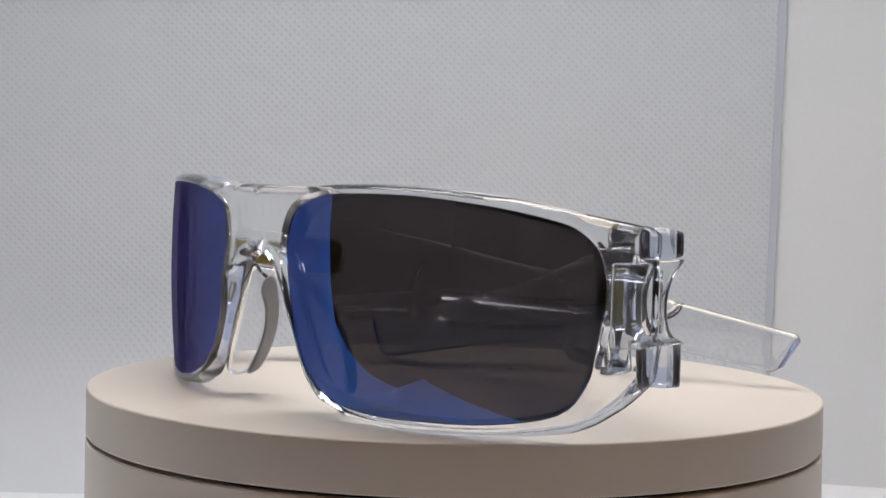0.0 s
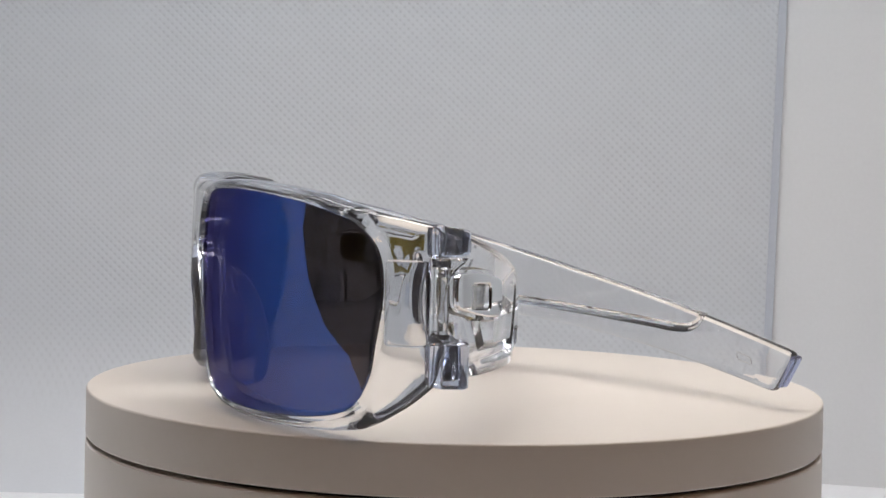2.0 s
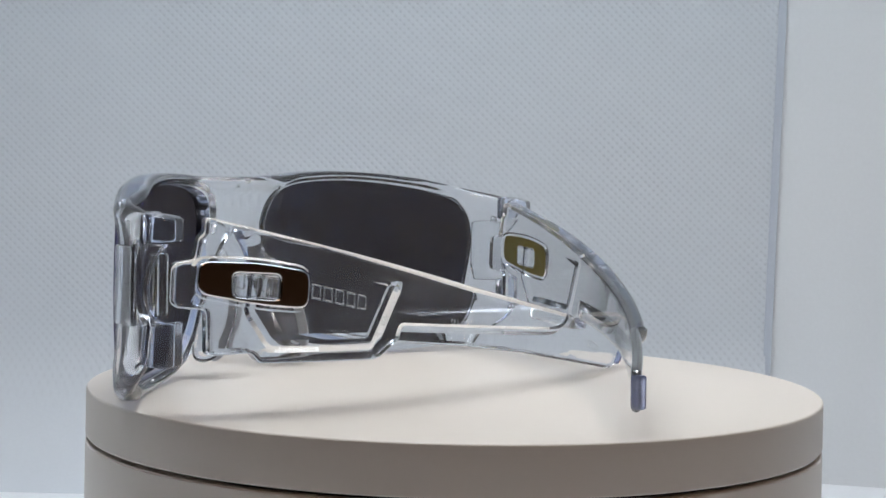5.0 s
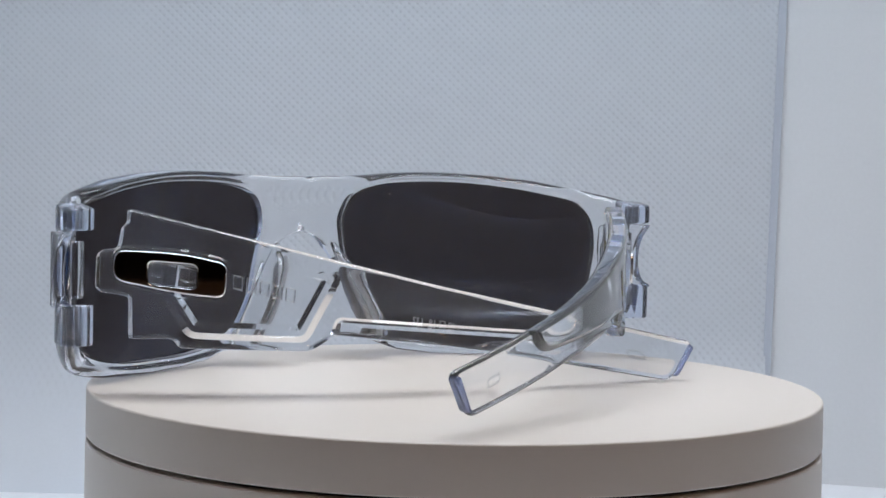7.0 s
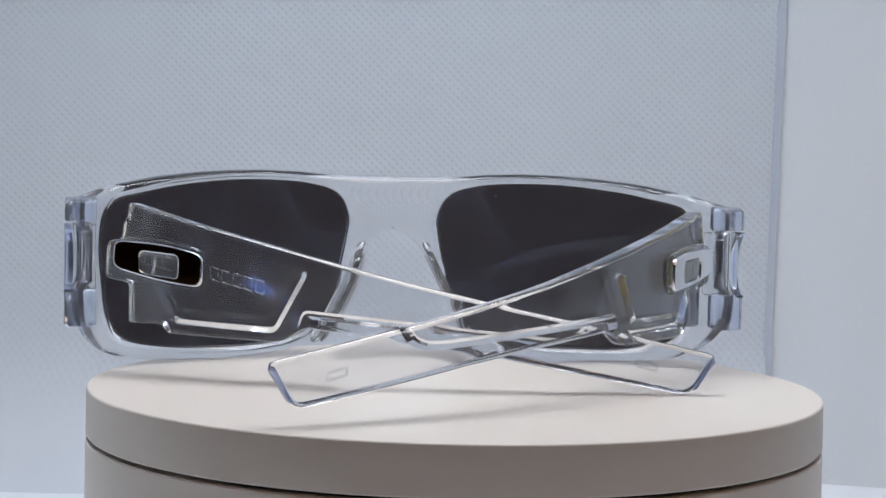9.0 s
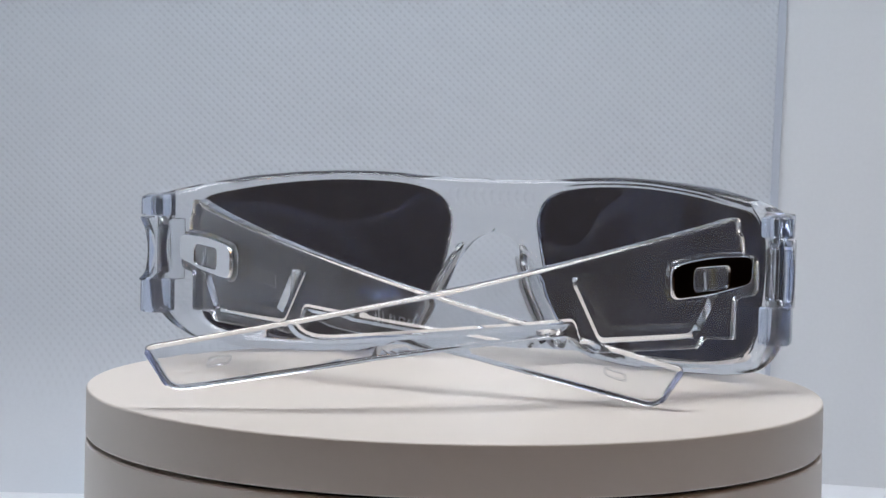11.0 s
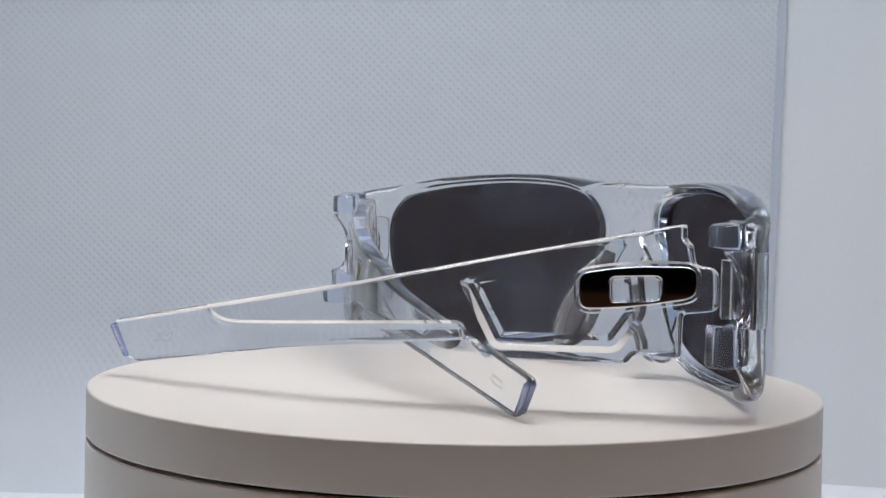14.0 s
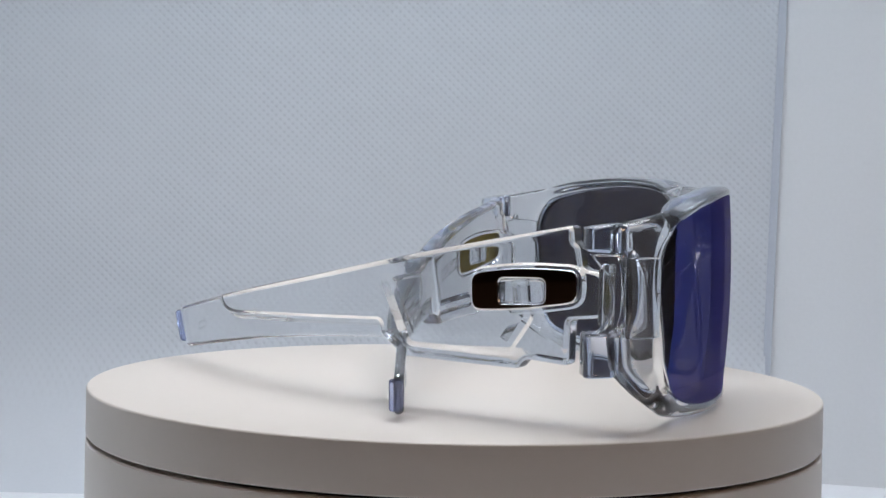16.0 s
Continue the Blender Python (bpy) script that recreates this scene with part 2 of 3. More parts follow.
def lathe(profile, n=160):
    """A body turned round the z axis, from (radius, z) points in millimetres."""
    bm = bmesh.new()
    rings = []
    for r, z in profile:
        if r < 1e-6:
            rings.append([bm.verts.new((0, 0, z * MM))])
        else:
            rings.append([bm.verts.new((r * MM * math.cos(2 * math.pi * i / n), r * MM * math.sin(2 * math.pi * i / n), z * MM)) for i in range(n)])
    for a, b in zip(rings, rings[1:]):
        for i in range(n):
            j = (i + 1) % n
            if len(a) == 1:
                bm.faces.new((a[0], b[j], b[i]))
            elif len(b) == 1:
                bm.faces.new((a[i], a[j], b[0]))
            else:
                bm.faces.new((a[i], a[j], b[j], b[i]))
    bmesh.ops.recalc_face_normals(bm, faces=bm.faces)
    return bm


def box(x0, x1, y0, y1, z0, z1, bevel=0.0, unit=1.0):
    bm = bmesh.new()
    bmesh.ops.create_cube(bm, size=1)
    for v in bm.verts:
        v.co = ((x0 + (v.co.x + 0.5) * (x1 - x0)) * unit, (y0 + (v.co.y + 0.5) * (y1 - y0)) * unit, (z0 + (v.co.z + 0.5) * (z1 - z0)) * unit)
    if bevel:
        bmesh.ops.bevel(bm, geom=bm.edges[:], offset=bevel * unit, segments=3, affect="EDGES")
    return bm


# ---- setting: light tent on a table in a dark room ----
FLOOR_Z = -0.0445
BACK_Y, SEAM_X = 0.146, 0.0859
LEFT_X, RIGHT_X, FRONT_Y, TOP_Z = -0.18, 0.18, -0.20, 0.24
OPEN_Y = -0.051


def setting(name, bm, mat, label, category, at=None):
    ob = part(name, bm, mat, None)
    if at is not None:
        ob.matrix_world = at
    return tagged(ob, label, category, kind="structure")


def wall_between(a, b, z0, z1, thick):
    """An upright slab from a to b whose inner face is on the line, given in its own space."""
    dx, dy = b[0] - a[0], b[1] - a[1]
    length = math.hypot(dx, dy)
    return box(0, length, 0, thick, z0, z1), pose(a[0], a[1], 0, 0, 0, math.degrees(math.atan2(dy, dx)))


lean = 0.75


def extruded(poly, x0, x1):
    """A slab: a polygon of (y, z) points drawn out along x."""
    bm = bmesh.new()
    a = [bm.verts.new((x0, y, z)) for y, z in poly]
    b = [bm.verts.new((x1, y, z)) for y, z in poly]
    n = len(poly)
    bm.faces.new(a[::-1])
    bm.faces.new(b)
    for i in range(n):
        bm.faces.new((a[i], a[(i + 1) % n], b[(i + 1) % n], b[i]))
    bmesh.ops.recalc_face_normals(bm, faces=bm.faces)
    return bm


def cove(r, thick):
    """Profile of the back sheet: up the wall, with a soft cove where it meets the floor."""
    arc = [(BACK_Y - r + r * math.sin(radians(a)), FLOOR_Z + 0.00012 + r - r * math.cos(radians(a))) for a in range(0, 91, 9)]
    return [*arc, (BACK_Y, TOP_Z), (BACK_Y + thick, TOP_Z), (BACK_Y + thick, FLOOR_Z + 0.00005), (BACK_Y - r, FLOOR_Z + 0.00005)]


bm = extruded(cove(0.042, 0.003), LEFT_X, SEAM_X)
for v in bm.verts:
    if v.co.x > 0:
        v.co.x += (v.co.z - FLOOR_Z) * math.tan(radians(lean))
setting("wall_back", bm, FABRIC, "white dimpled non-woven fabric back of a light tent", "wall")
# Grey strip: the dark of the fold gap between panels, put in as colour.
bm = box(SEAM_X - 0.0005, SEAM_X + 0.0016, BACK_Y - 0.0006, BACK_Y + 0.002, FLOOR_Z, TOP_Z)
for v in bm.verts:
    v.co.x += (v.co.z - FLOOR_Z) * math.tan(radians(lean))
setting("seam_fold_strip", bm, SEAM_GREY, "thin grey strip drawn for the dark fold gap between panels of the light tent", "seam")
bm, m = wall_between((SEAM_X + 0.0012, BACK_Y + 0.001), (RIGHT_X + 0.012, BACK_Y - 0.026), FLOOR_Z, TOP_Z, 0.003)
for v in bm.verts:
    if v.co.x < 0.01:
        v.co.x += (v.co.z - FLOOR_Z) * math.tan(radians(lean))
setting("wall_corner", bm, SIDE_FABRIC, "plain white fabric corner panel of a light tent", "wall", m)
SIDE = [(BACK_Y, FLOOR_Z), (BACK_Y, TOP_Z), (OPEN_Y, TOP_Z), (OPEN_Y, 0.036), (-0.058, 0.016), (-0.071, -0.002), (-0.092, -0.018), (-0.118, -0.031), (-0.142, -0.039), (-0.16, FLOOR_Z)]
setting("wall_left", extruded(SIDE, LEFT_X - 0.003, LEFT_X), SIDE_FABRIC, "white fabric side of a light tent with a curved front edge", "wall")
setting("wall_right", extruded([(min(y + (0.09 if y < 0 else 0), BACK_Y - 0.027), z) for y, z in SIDE], RIGHT_X, RIGHT_X + 0.003), SIDE_FABRIC, "white fabric side of a light tent with a curved front edge", "wall")
setting("ceiling", box(LEFT_X, RIGHT_X, OPEN_Y, BACK_Y, TOP_Z, TOP_Z + 0.003), SIDE_FABRIC, "white fabric top of a light tent", "ceiling")
setting("floor", box(LEFT_X - 0.003, RIGHT_X + 0.02, FRONT_Y, BACK_Y + 0.003, FLOOR_Z - 0.003, FLOOR_Z), FLOOR_FABRIC, "white sheet on the floor of a light tent", "floor")
setting("table_top", box(-0.8, 0.8, -0.9, 0.5, FLOOR_Z - 0.035, FLOOR_Z - 0.0035, 0.002), ROOM, "dark table under the light tent", "table")
for name, b in (("room_wall_north", (-2, 2, 2, 2.1, -0.8, 1.8)), ("room_wall_south", (-2, 2, -2.1, -2, -0.8, 1.8)),
                ("room_wall_east", (2, 2.1, -2, 2, -0.8, 1.8)), ("room_wall_west", (-2.1, -2, -2, 2, -0.8, 1.8)),
                ("room_ceiling", (-2, 2, -2, 2, 1.8, 1.9)), ("room_floor", (-2, 2, -2, 2, -0.9, -0.8))):
    setting(name, box(*b), ROOM, "plain dark surface of a dim room", "wall")


def led_strip(x0, x1, y, z, count):
    strip = new("led_strip")
    strip.location = (0, y, z)
    tagged(strip, "strip of small white lights under the tent top", "light strip")
    part("strip_base", box(x0, x1, -0.004, 0.004, 0, 0.0015), SIDE_FABRIC, strip)
    first = part("led_chip", box(-0.0012, 0.0012, -0.0012, 0.0012, -0.0003, 0, 0.0), LED, strip, "small glowing white light chip")
    for i in range(count):
        ob = first if i == 0 else new("led_chip", first.data)
        ob.parent = strip
        ob.location = (x0 + (i + 0.5) * (x1 - x0) / count, 0, 0)


led_strip(-0.15, 0.15, -0.048, 0.2375, 24)
led_strip(-0.15, 0.15, 0.03, 0.2375, 24)


# ---- turntable ----
def turntable():
    top = tagged(new("turntable"), "round cream plastic turning plate of a display stand", "turntable")
    edge = [(72.75 + 0.45 * math.sin(a), -0.45 + 0.45 * math.cos(a)) for a in (radians(15 * i) for i in range(7))]
    part("plate", lathe([(0, 0), (30, 0), (60, 0), *edge, (73.25, -5), (73.3, -8.85), (73.05, -9.2), (60, -9.2), (0, -9.2)]), CREAM, top)
    part("spindle", lathe([(0, -8.8), (8, -8.8), (8, -14), (0, -14)], 32), STEEL, top)
    base = tagged(new("display_stand"), "round cream plastic base under a turning plate", "stand")
    part("base_body", lathe([(0, -14.5), (69.0, -14.5), (70.5, -10.0), (73.0, -10.0), (73.3, -10.3), (73.4, -20), (73.4, -40), (72.6, -44.5), (0, -44.5)]), CREAM, base)
    part("gap_shade_ring", lathe([(62, -14.4), (62, -9.2), (70.8, -9.2), (70.8, -14.4), (62, -14.4)]), SHADOW_GAP, base, "dark ring that colours in the shade of the gap under the turning plate")
    base.location = (DISC_X, 0, 0)
    return top


DISC_X = -0.0001
disc = turntable()


# ---- sunglasses ----
def front_y(x, z):
    m = np.clip(np.abs(x) - 13.3, 0, None)
    e = np.clip(np.abs(x) - 64, 0, None)
    return 33.6 - 0.009625 * m * m + 0.0000268 * m ** 3 - 0.12 * e * e + 0.0107 * (z - 21) - (z - 21) ** 2 / 400


def front_bend(u, v, off):
    """The wrap of the frame: u across, v up, off along the outward normal."""
    m = np.clip(np.abs(u) - 13.3, 0, None)
    s = np.sign(u) * (0.01925 * m - 0.0000804 * m * m + 0.24 * np.clip(np.abs(u) - 64, 0, None))
    k = np.sqrt(1 + s * s)
    return np.stack([u + off * s / k, front_y(u, v) + off / k, v], 1)


LENS = [(10.5, 31.9), (12.9, 36.6), (19.7, 38.8), (29.2, 39.5), (40.0, 39.4), (51.4, 38.2), (59.0, 36.6), (63.4, 34.9), (65.9, 31.4), (66.5, 24.6),
        (65.7, 16.4), (64.6, 10.3), (61.0, 5.6), (51.9, 3.4), (41.6, 2.9), (31.4, 3.1), (22.8, 4.8), (17.0, 8.5), (13.4, 14.9), (12.0, 21.2), (10.8, 27.4)]
HALF = [(0, 40.6), (8, 40.7), (16, 41.0), (22, 41.5), (30, 41.8), (38, 41.7), (46, 41.2), (55, 40.2), (60, 39.1), (65.5, 37.9), (69.0, 36.8), (70.8, 35.9), (71.4, 34.9), (71.4, 31.4), (70.9, 30.4),
        (70.6, 28.0), (70.5, 24), (70.6, 20.2), (70.9, 18.4), (71.5, 17.6), (71.6, 16.6), (71.2, 11.0), (70.4, 9.0), (69.0, 6.4), (66.4, 3.6), (63, 2.0), (57.5, 1.0),
        (50, 0.4), (42, 0.1), (33, 0.4), (25, 1.4), (18.8, 3.6), (15.2, 7.4), (13.0, 11.6), (10.9, 16.6), (8.2, 22.4), (5.0, 26.4), (2.4, 28.0), (0, 28.4)]


def mirrored(poly):
    return np.array(poly, float) * (-1, 1)


def build_sunglasses():
    g = new("sunglasses")
    tagged(g, "clear plastic wraparound sunglasses with blue mirrored lenses, arms half folded", "sunglasses")
    lens = smooth_loop(LENS, 4)
    right = fillet(HALF, 1.2, 2)[1:]
    outline = np.concatenate([right, (right * (-1, 1))[::-1]])
    keep = [0]
    for i in range(1, len(outline)):
        if np.linalg.norm(outline[i] - outline[keep[-1]]) > 0.15:
            keep.append(i)
    outline = outline[keep]

    def front(u, v, d, dh):
        return -rounding(d, 2.0) - (0.8 + 0.3 * step((24 - np.abs(u)) / 8)) * np.clip(1 - dh / 1.4, 0, 1)

    def back(u, v, d, dh):
        thick = 5.0 + 1.2 * step((v - 30) / 10) * step((66 - np.abs(u)) / 10) - 1.3 * step((np.abs(u) - 58) / 8)
        return -thick + rounding(d, 1.9) + 0.8 * (1 - step(dh / 1.5))

    part("front_frame", sheet(outline, front_bend, front, back, [lens, mirrored(lens)], (0.12, 0.4, 0.85, 1.4, 2.0), slots=(0, 0, 1)), [CLEAR, PATH_BLUE], g)
    for side in (1, -1):
        glass = shifted(lens, -0.7)
        if side < 0:
            glass = mirrored(glass)
        part("lens", sheet(glass, front_bend, lambda u, v, d, dh: -0.5 - 0.4 * step((24 - np.abs(u)) / 10), lambda u, v, d, dh: -1.7 - 0.4 * step((24 - np.abs(u)) / 10), rings=(), slots=(0, 1, 1)), [COAT, SMOKE], g,
             "blue mirrored lens with a smoke-grey back")
        flange = smooth_loop([(-0.2, 25.6), (2.0, 24.4), (5.0, 21.8), (7.0, 16), (7.4, 10), (5.6, 5.0), (2.0, 3.6), (-0.2, 6), (-0.3, 16)], 5)
        pad = smooth_loop([(3.4, 23.6), (5.6, 21.4), (7.5, 16), (8.0, 10.4), (6.3, 5.0), (3.8, 4.0), (5.0, 8.4), (5.4, 12.6), (4.4, 17.0), (2.4, 20.8)], 5)

        def pad_bend(u, v, off, side=side):
            x = 8.6 + (23.0 - v) * 0.50 - u * 0.12
            return np.stack([side * (x - off), front_y(x, v) - 5.0 - u, v], 1)

        part("nose_flange", sheet(flange, pad_bend, lambda u, v, d, dh: 0.9 - rounding(d, 0.8), lambda u, v, d, dh: -0.9 + rounding(d, 0.8), rings=(0.1, 0.3, 0.8), grid=1.5), CLEAR, g)
        part("nose_pad", sheet(pad, pad_bend, lambda u, v, d, dh: 1.5 - rounding(d, 0.5), lambda u, v, d, dh: 0.95 + 0 * u, rings=(0.2, 0.5), grid=1.2), PAD, g,
             "grey crescent strip for the dark reflection along the nose pad")
        plate = fillet([(67.5, 30.4), (70.6, 30.4), (70.6, 16.4), (67.5, 16.4)], 0.5, 2) * (side, 1)
        part("hinge_plate", sheet(plate, front_bend, lambda u, v, d, dh: 0.7 - rounding(d, 0.4), lambda u, v, d, dh: 0 * u + 0.05, rings=(0.1, 0.4)), CLEAR, g,
             "clear square plate over the hinge")
        for z0, z1, drop in ((31.0, 36.2, 0.9), (9.9, 17.0, -0.5)):
            lug = bmesh.new()
            plan = [(66.0, 1.4), (69.6, 1.0), (71.7, -0.4), (71.6, -4.2), (70.6, -5.2), (66.4, -5.2), (65.2, -3.8), (65.2, 0.4)]
            rows = [[lug.verts.new((side * x * MM, y * MM, z * MM)) for x, y in plan] for z in (z0, z1)]
            lug.faces.new(rows[0])
            lug.faces.new(rows[1])
            for a in range(len(plan)):
                b = (a + 1) % len(plan)
                lug.faces.new((rows[0][a], rows[0][b], rows[1][b], rows[1][a]))
            for v in lug.verts:
                if v.co.y < -3 * MM:
                    v.co.z -= drop * MM * (1 if v.co.z > (z0 + z1) / 2 * MM else -0.3)
            bmesh.ops.recalc_face_normals(lug, faces=lug.faces)
            bmesh.ops.bevel(lug, geom=lug.edges[:], offset=0.55 * MM, segments=3, affect="EDGES", profile=0.5)
            part("hinge_lug", lug, LUG, g)
        waist = fillet([(1.6, 30.9), (-4.6, 30.9), (-4.2, 30.2), (-1.8, 27.6), (-0.8, 24.6), (-0.8, 21.4), (-1.9, 18.4), (-4.9, 17.3), (-4.9, 16.8), (1.6, 16.8)], [0.2, 0.2, 1, 3, 3, 3, 2, 0.3, 0.2, 0.2], 5)
        part("hinge_bracket", sheet(waist, lambda u, v, off, side=side: np.stack([side * (70.75 + off), u, v], 1), lambda u, v, d, dh: 1.0 - rounding(d, 0.5), lambda u, v, d, dh: -1.0 + rounding(d, 0.5), rings=(0.1, 0.25, 0.5), grid=1.5, slots=(0, 0, 1)), [CLEAR, PATH_BLUE], g,
             "clear bracket with a hollow rear edge between the lugs")
        pin = lathe([(0, 31.7), (0.5, 31.5), (0.75, 30.9), (0.75, 29.95), (0, 29.95)], 20)
        part("hinge_pin", pin, CLEAR, g).location = (side * 67.6 * MM, 3.0 * MM, 0)
        knuckle = lathe([(0, 29.2), (1.0, 29.2), (1.35, 28.9), (1.35, 18.8), (1.0, 18.4), (0, 18.4)], 28)
        part("hinge_knuckle", knuckle, CLEAR, g).location = (side * 67.4 * MM, -1.0 * MM, 0)
    return g


ARM = [(0.1, 35.3), (30, 29.3), (60, 23.1), (93, 17.0), (120.1, 11.9), (114.8, 3.6), (96, 6.5), (78, 9.2), (60, 11.2), (39.4, 12.8),
       (38.2, 12.2), (35.2, 10.2), (33.8, 9.8), (9.8, 9.5), (8.5, 11.3), (0.5, 10.7), (0.4, 18.8), (-4.8, 19.4), (-5.6, 20.4), (-5.4, 26.4), (-4.4, 27.4), (-1.6, 27.8), (-1.0, 31.6), (0.0, 32.4)]
STRIP = [(40.0, 15.6), (60, 14.6), (86, 13.2), (89.6, 13.4), (92.6, 14.6), (94.6, 18.2), (123, 14), (121, 1), (60, 8), (38.6, 11.4)]
PANEL = [(6.6, 18.8), (11.4, 11.5), (33.8, 11.5), (40.4, 24.0), (38.2, 26.6), (20, 30.2), (8, 31.2)]
BADGE = [(-1.5, 27.6), (9.5, 27.6), (18.6, 26.1), (18.3, 19.4), (9.5, 19.9), (-1.6, 21.9)]
BADGE_HOLE = [(4.4, 25.7), (13.1, 25.4), (13.0, 20.9), (4.4, 21.4)]


def build_arm(g, name, side, foot, tip, drop, curve, label, lean):
    """One arm between its shoulder and its tip in plan; drop lowers its tip, curve is the bow of its outer face off the chord."""
    foot, tip = np.array(foot), np.array(tip)
    u_dir = (tip - foot) / np.linalg.norm(tip - foot)
    n_dir = np.array((-u_dir[1], u_dir[0])) * side

    def bend(u, v, off):
        c0, c1, c2, c3, c4 = curve
        d = c1 + 2 * c2 * u + 3 * c3 * u * u + 4 * c4 * u ** 3
        k = np.sqrt(1 + d * d)
        s, b = u - off * d / k, c0 + c1 * u + c2 * u * u + c3 * u ** 3 + c4 * u ** 4 + off / k
        xy = foot + s[:, None] * u_dir + b[:, None] * n_dir
        return np.column_stack([xy, v - drop * np.clip(u, 0, None) / 119])

    def level(u):
        # a flat badge: its height over the bowed arm
        bow = lambda x: curve[1] * x + curve[2] * x * x + curve[3] * x ** 3 + curve[4] * x ** 4
        return 0.95 + lean * (u - 8.5) - (bow(u) - bow(8.5))

    strip, panel = dense(fillet(STRIP, [0.6, 4, 4, 1.5, 1.5, 0.5, 0, 0, 0, 0.5], 4), 1.0), dense(fillet(PANEL, 1.8, 5), 0.9)
    ways = [shifted(panel, 1.1), shifted(panel, 2.2), shifted(panel, 3.4)]
    badge = fillet(BADGE, [2, 6, 2, 2, 6, 2], 4)
    hole = fillet(BADGE_HOLE, 1.2, 4)
    rim_out, rim_in = shifted(dense(badge, 1.5), -0.9), shifted(dense(badge, 1.5), -0.1)
    low = shifted(strip, 0.8)
    outline = fillet(ARM, [2.0 if x > 119 else 2.6 if x > 114 else 0.9 for x, _ in ARM], 4)

    def front(u, v, d, dh):
        p = np.stack([u, v], 1)
        z = -rounding(d, 0.9)
        z += np.where(inside(p, strip), -1.0 * np.clip(distance(p, strip) / 0.8, 0, 1), 0)
        ridge = np.clip(1 - np.abs(distance(p, strip) - 0.5) / 0.5, 0, 1)
        z += np.where(inside(p, strip), 0, 0.4 * ridge * step((d - 0.2) / 0.8))
        w = distance(p, panel)
        groove = np.clip(np.minimum(w / 1.1, (3.4 - w) / 1.2), 0, 1)
        z += np.where(inside(p, panel), -0.95 * groove * step((27.0 - v - 0.05 * u) / 2.5), 0)
        rim = inside(p, rim_out)
        z += np.where(rim, 0.9 * step(distance(p, rim_out) / 0.4), 0)
        return z

    def back(u, v, d, dh):
        return -(4.2 - 1.3 * step((u - 30) / 60)) + rounding(d, 1.1)

    arm = part(name, sheet(outline, bend, front, back, rings=(0.08, 0.27, 0.55, 0.95), marks=[strip, low, shifted(strip, -0.5), shifted(strip, -1.0), panel, *ways, rim_out, shifted(rim_out, 0.4)], grid=1.8, slots=(0, 0, 1)), [CLEAR, PATH_BLUE], g, label)
    part("badge", sheet(badge, bend, lambda u, v, d, dh: level(u) + 0.3 - rounding(np.minimum(d, dh), 0.35), lambda u, v, d, dh: level(u) - 0.7, [hole], (0.12, 0.35), slots=(0, 1, 0)),
         [CHROME, GOLD], arm, "chrome badge with a gold back and an open middle")
    part("badge_middle", sheet(shifted(dense(hole, 1), 0.15), bend, lambda u, v, d, dh: level(u) - rounding(d, 0.3), lambda u, v, d, dh: level(u) - 0.6, rings=(0.1, 0.3)), CLEAR, arm)
    for i in range(8 if side < 0 else 0):
        u0 = 19.6 + i * 2.45 if i < 5 else 4.9 + (i - 5) * 2.5
        zc = 22.6 - i * 0.48 if i < 5 else 24.4 - (i - 5) * 0.3
        bar = fillet([(u0 + 0.1, zc + 1.35), (u0 + 2.0, zc + 0.95), (u0 + 1.9, zc - 1.75), (u0, zc - 1.35)], 0.25, 2)
        gap = shifted(dense(bar, 0.5), 0.3)
        part("embossed_bar", sheet(bar, bend, lambda u, v, d, dh: 0.14 - rounding(np.minimum(d, dh), 0.12), lambda u, v, d, dh: 0 * u - 0.05, [gap], (0.12,), grid=0.8), CLEAR, arm)
    ring = fillet([(104.0, 10.6), (108.4, 9.7), (108.7, 7.9), (104.3, 8.8)], 0.9, 4)
    part("embossed_oval", sheet(ring, bend, lambda u, v, d, dh: 0 * u - 2.88, lambda u, v, d, dh: -2.97 + rounding(np.minimum(d, dh), 0.05), [shifted(dense(ring, 0.6), 0.4)], (0.08,), grid=0.8), CLEAR, arm)
    # Added cap that carries the blue reflected inside the clear tip.
    cap = fillet([(118.9, 11.5), (119.55, 10.7), (115.9, 4.9), (115.1, 4.7)], 0.5, 3)
    part("tip_blue", sheet(cap, bend, lambda u, v, d, dh: 0.05 - rounding(d, 0.9), lambda u, v, d, dh: -2.95 + rounding(d, 0.9), rings=(0.1, 0.3, 0.6), grid=1.2), EDGE, arm, "added cap in the blue reflected inside the end of the clear arm")
    return arm, bend


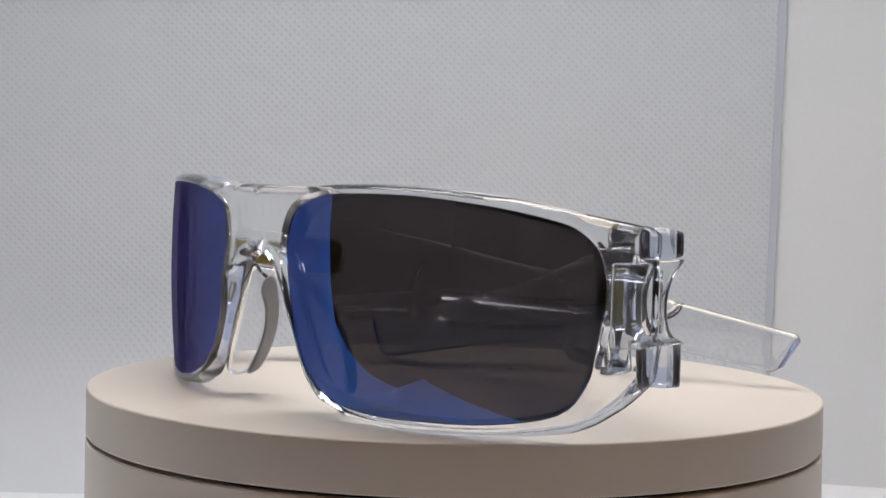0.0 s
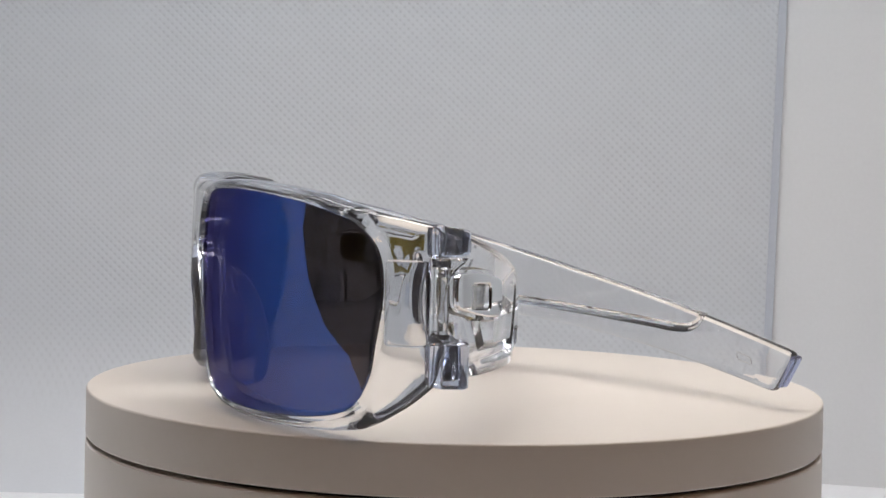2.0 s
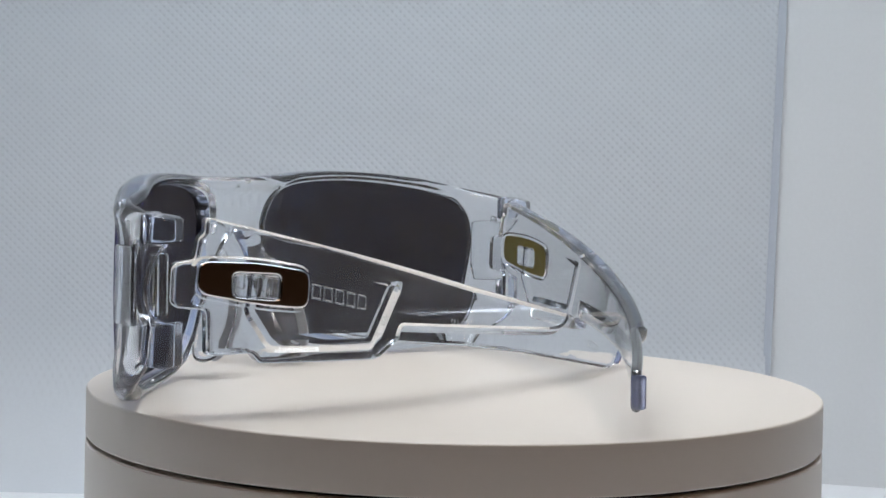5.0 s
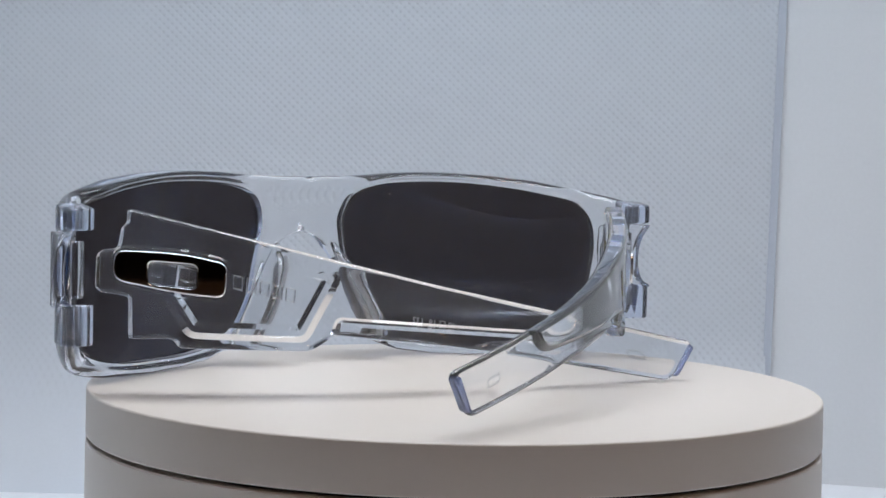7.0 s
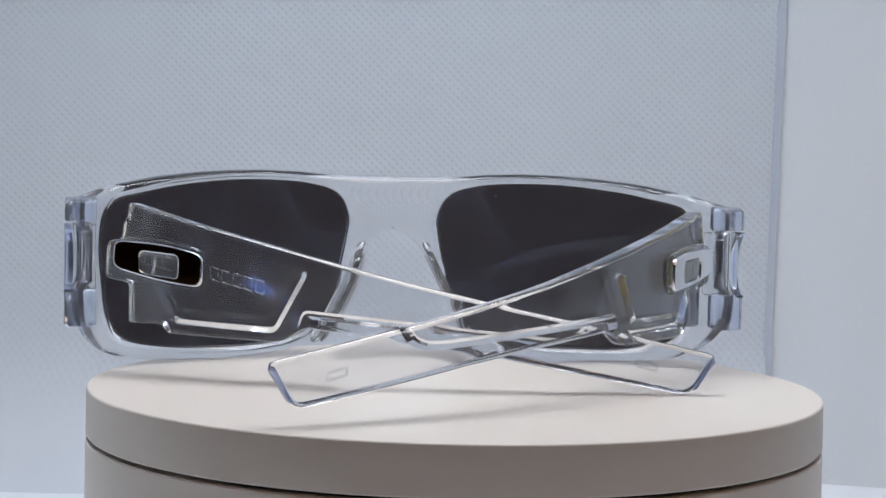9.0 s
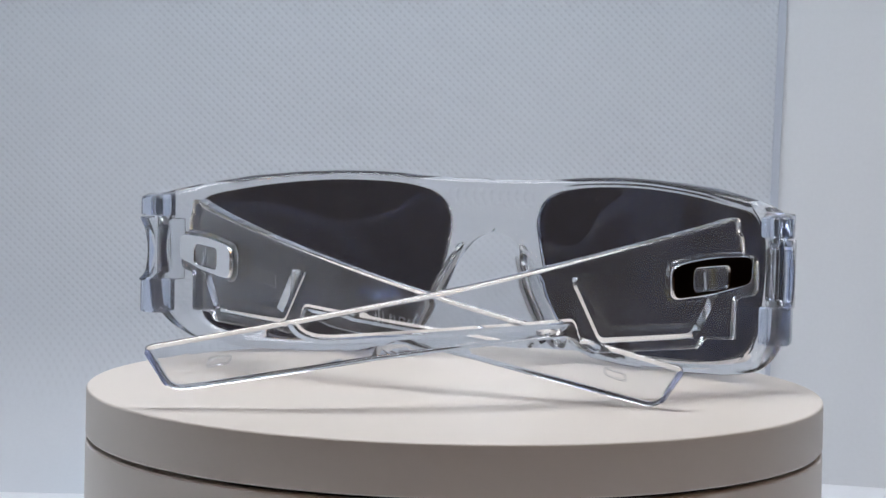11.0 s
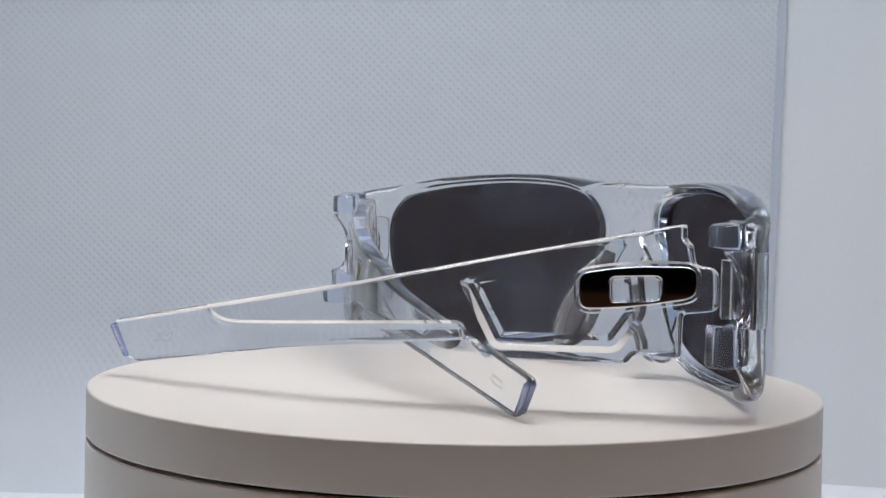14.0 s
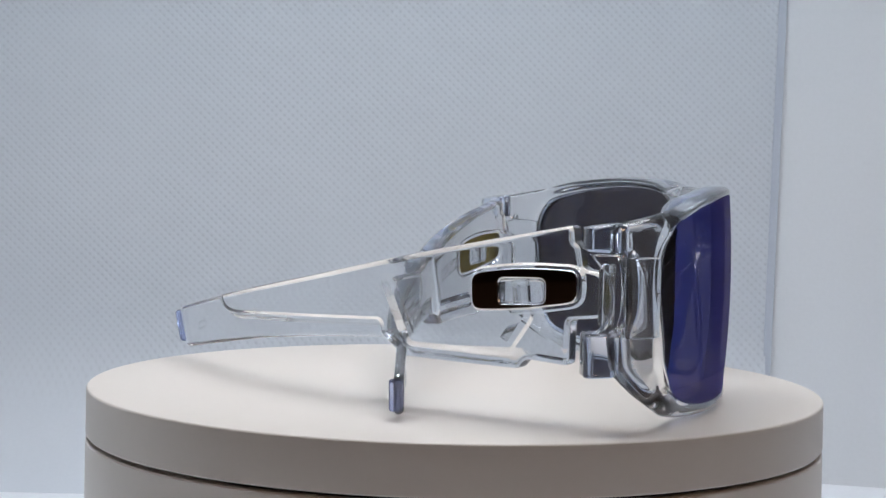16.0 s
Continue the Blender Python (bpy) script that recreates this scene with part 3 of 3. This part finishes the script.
glasses = build_sunglasses()
build_arm(glasses, "arm", 1, (59.6, -2.58), (-24.99, -60.63), 0.6, (4.03, 0.3972, -0.003501, 0.0000043, 0.0), "clear plastic arm half folded, crossing over the other one", 0.33)
left_arm, left_bend = build_arm(glasses, "arm", -1, (-57.36, 0.74), (45.31, -36.77), 3.8, (5.53, 0.3805, -0.0064, 0.0000234, -1.37e-8), "clear plastic arm half folded, its tip resting on the plate", 0.25)


def printed_size(arm, bend, text, u0, z0, slope, height, off):
    """Small printed figures on the inner face of an arm, read from inside."""
    curve = bpy.data.curves.new("size_text", "FONT")
    curve.body, curve.size = text, height
    ob = new("size_text", curve)
    me = bpy.data.meshes.new_from_object(ob)
    bpy.data.objects.remove(ob)
    co = np.array([v.co[:] for v in me.vertices])
    width = co[:, 0].max()
    u = u0 + (width - co[:, 0])
    pts = bend(u, z0 + co[:, 1] + slope * (u - u0), 0 * u + off) * MM
    for v, p in zip(me.vertices, pts):
        v.co = p
    me.materials.append(INK)
    out = new("size_figures", me)
    out.parent = arm
    out["label"] = "small pale printed size figures"


printed_size(left_arm, left_bend, "60 \u25a1 19  132", 55.6, 15.6, -0.13, 1.7, -3.95)
for i, (u0, w) in enumerate(((67.0, 1.5), (69.0, 0.9), (70.3, 1.7), (72.4, 1.3))):
    z0 = 15.6 - 0.13 * (u0 - 55.6)
    part("printed_bar", sheet(np.array([(u0, z0), (u0 + w, z0 - 0.1), (u0 + w, z0 + 0.55), (u0, z0 + 0.65)]), left_bend,
                              lambda u, v, d, dh: 0 * u - 3.70, lambda u, v, d, dh: 0 * u - 3.75, rings=(), grid=1), INK, left_arm)


# ---- what moves ----
def motions():
    turn = lambda t: -13.251 * (t - 9.1776)
    times = [i * 0.5 for i in range(33)]
    walk(disc, [(t, pose(DISC_X, 0, 0, 0, 0, turn(t))) for t in times])
    seat = pose(-0.00984, 0.01731, 0, 0, 0, 7.02) @ pose(0.0008, 0.00122, 0)
    walk(glasses, [(t, pose(0, 0, 0, 0, 0, turn(t)) @ seat) for t in times])


motions()
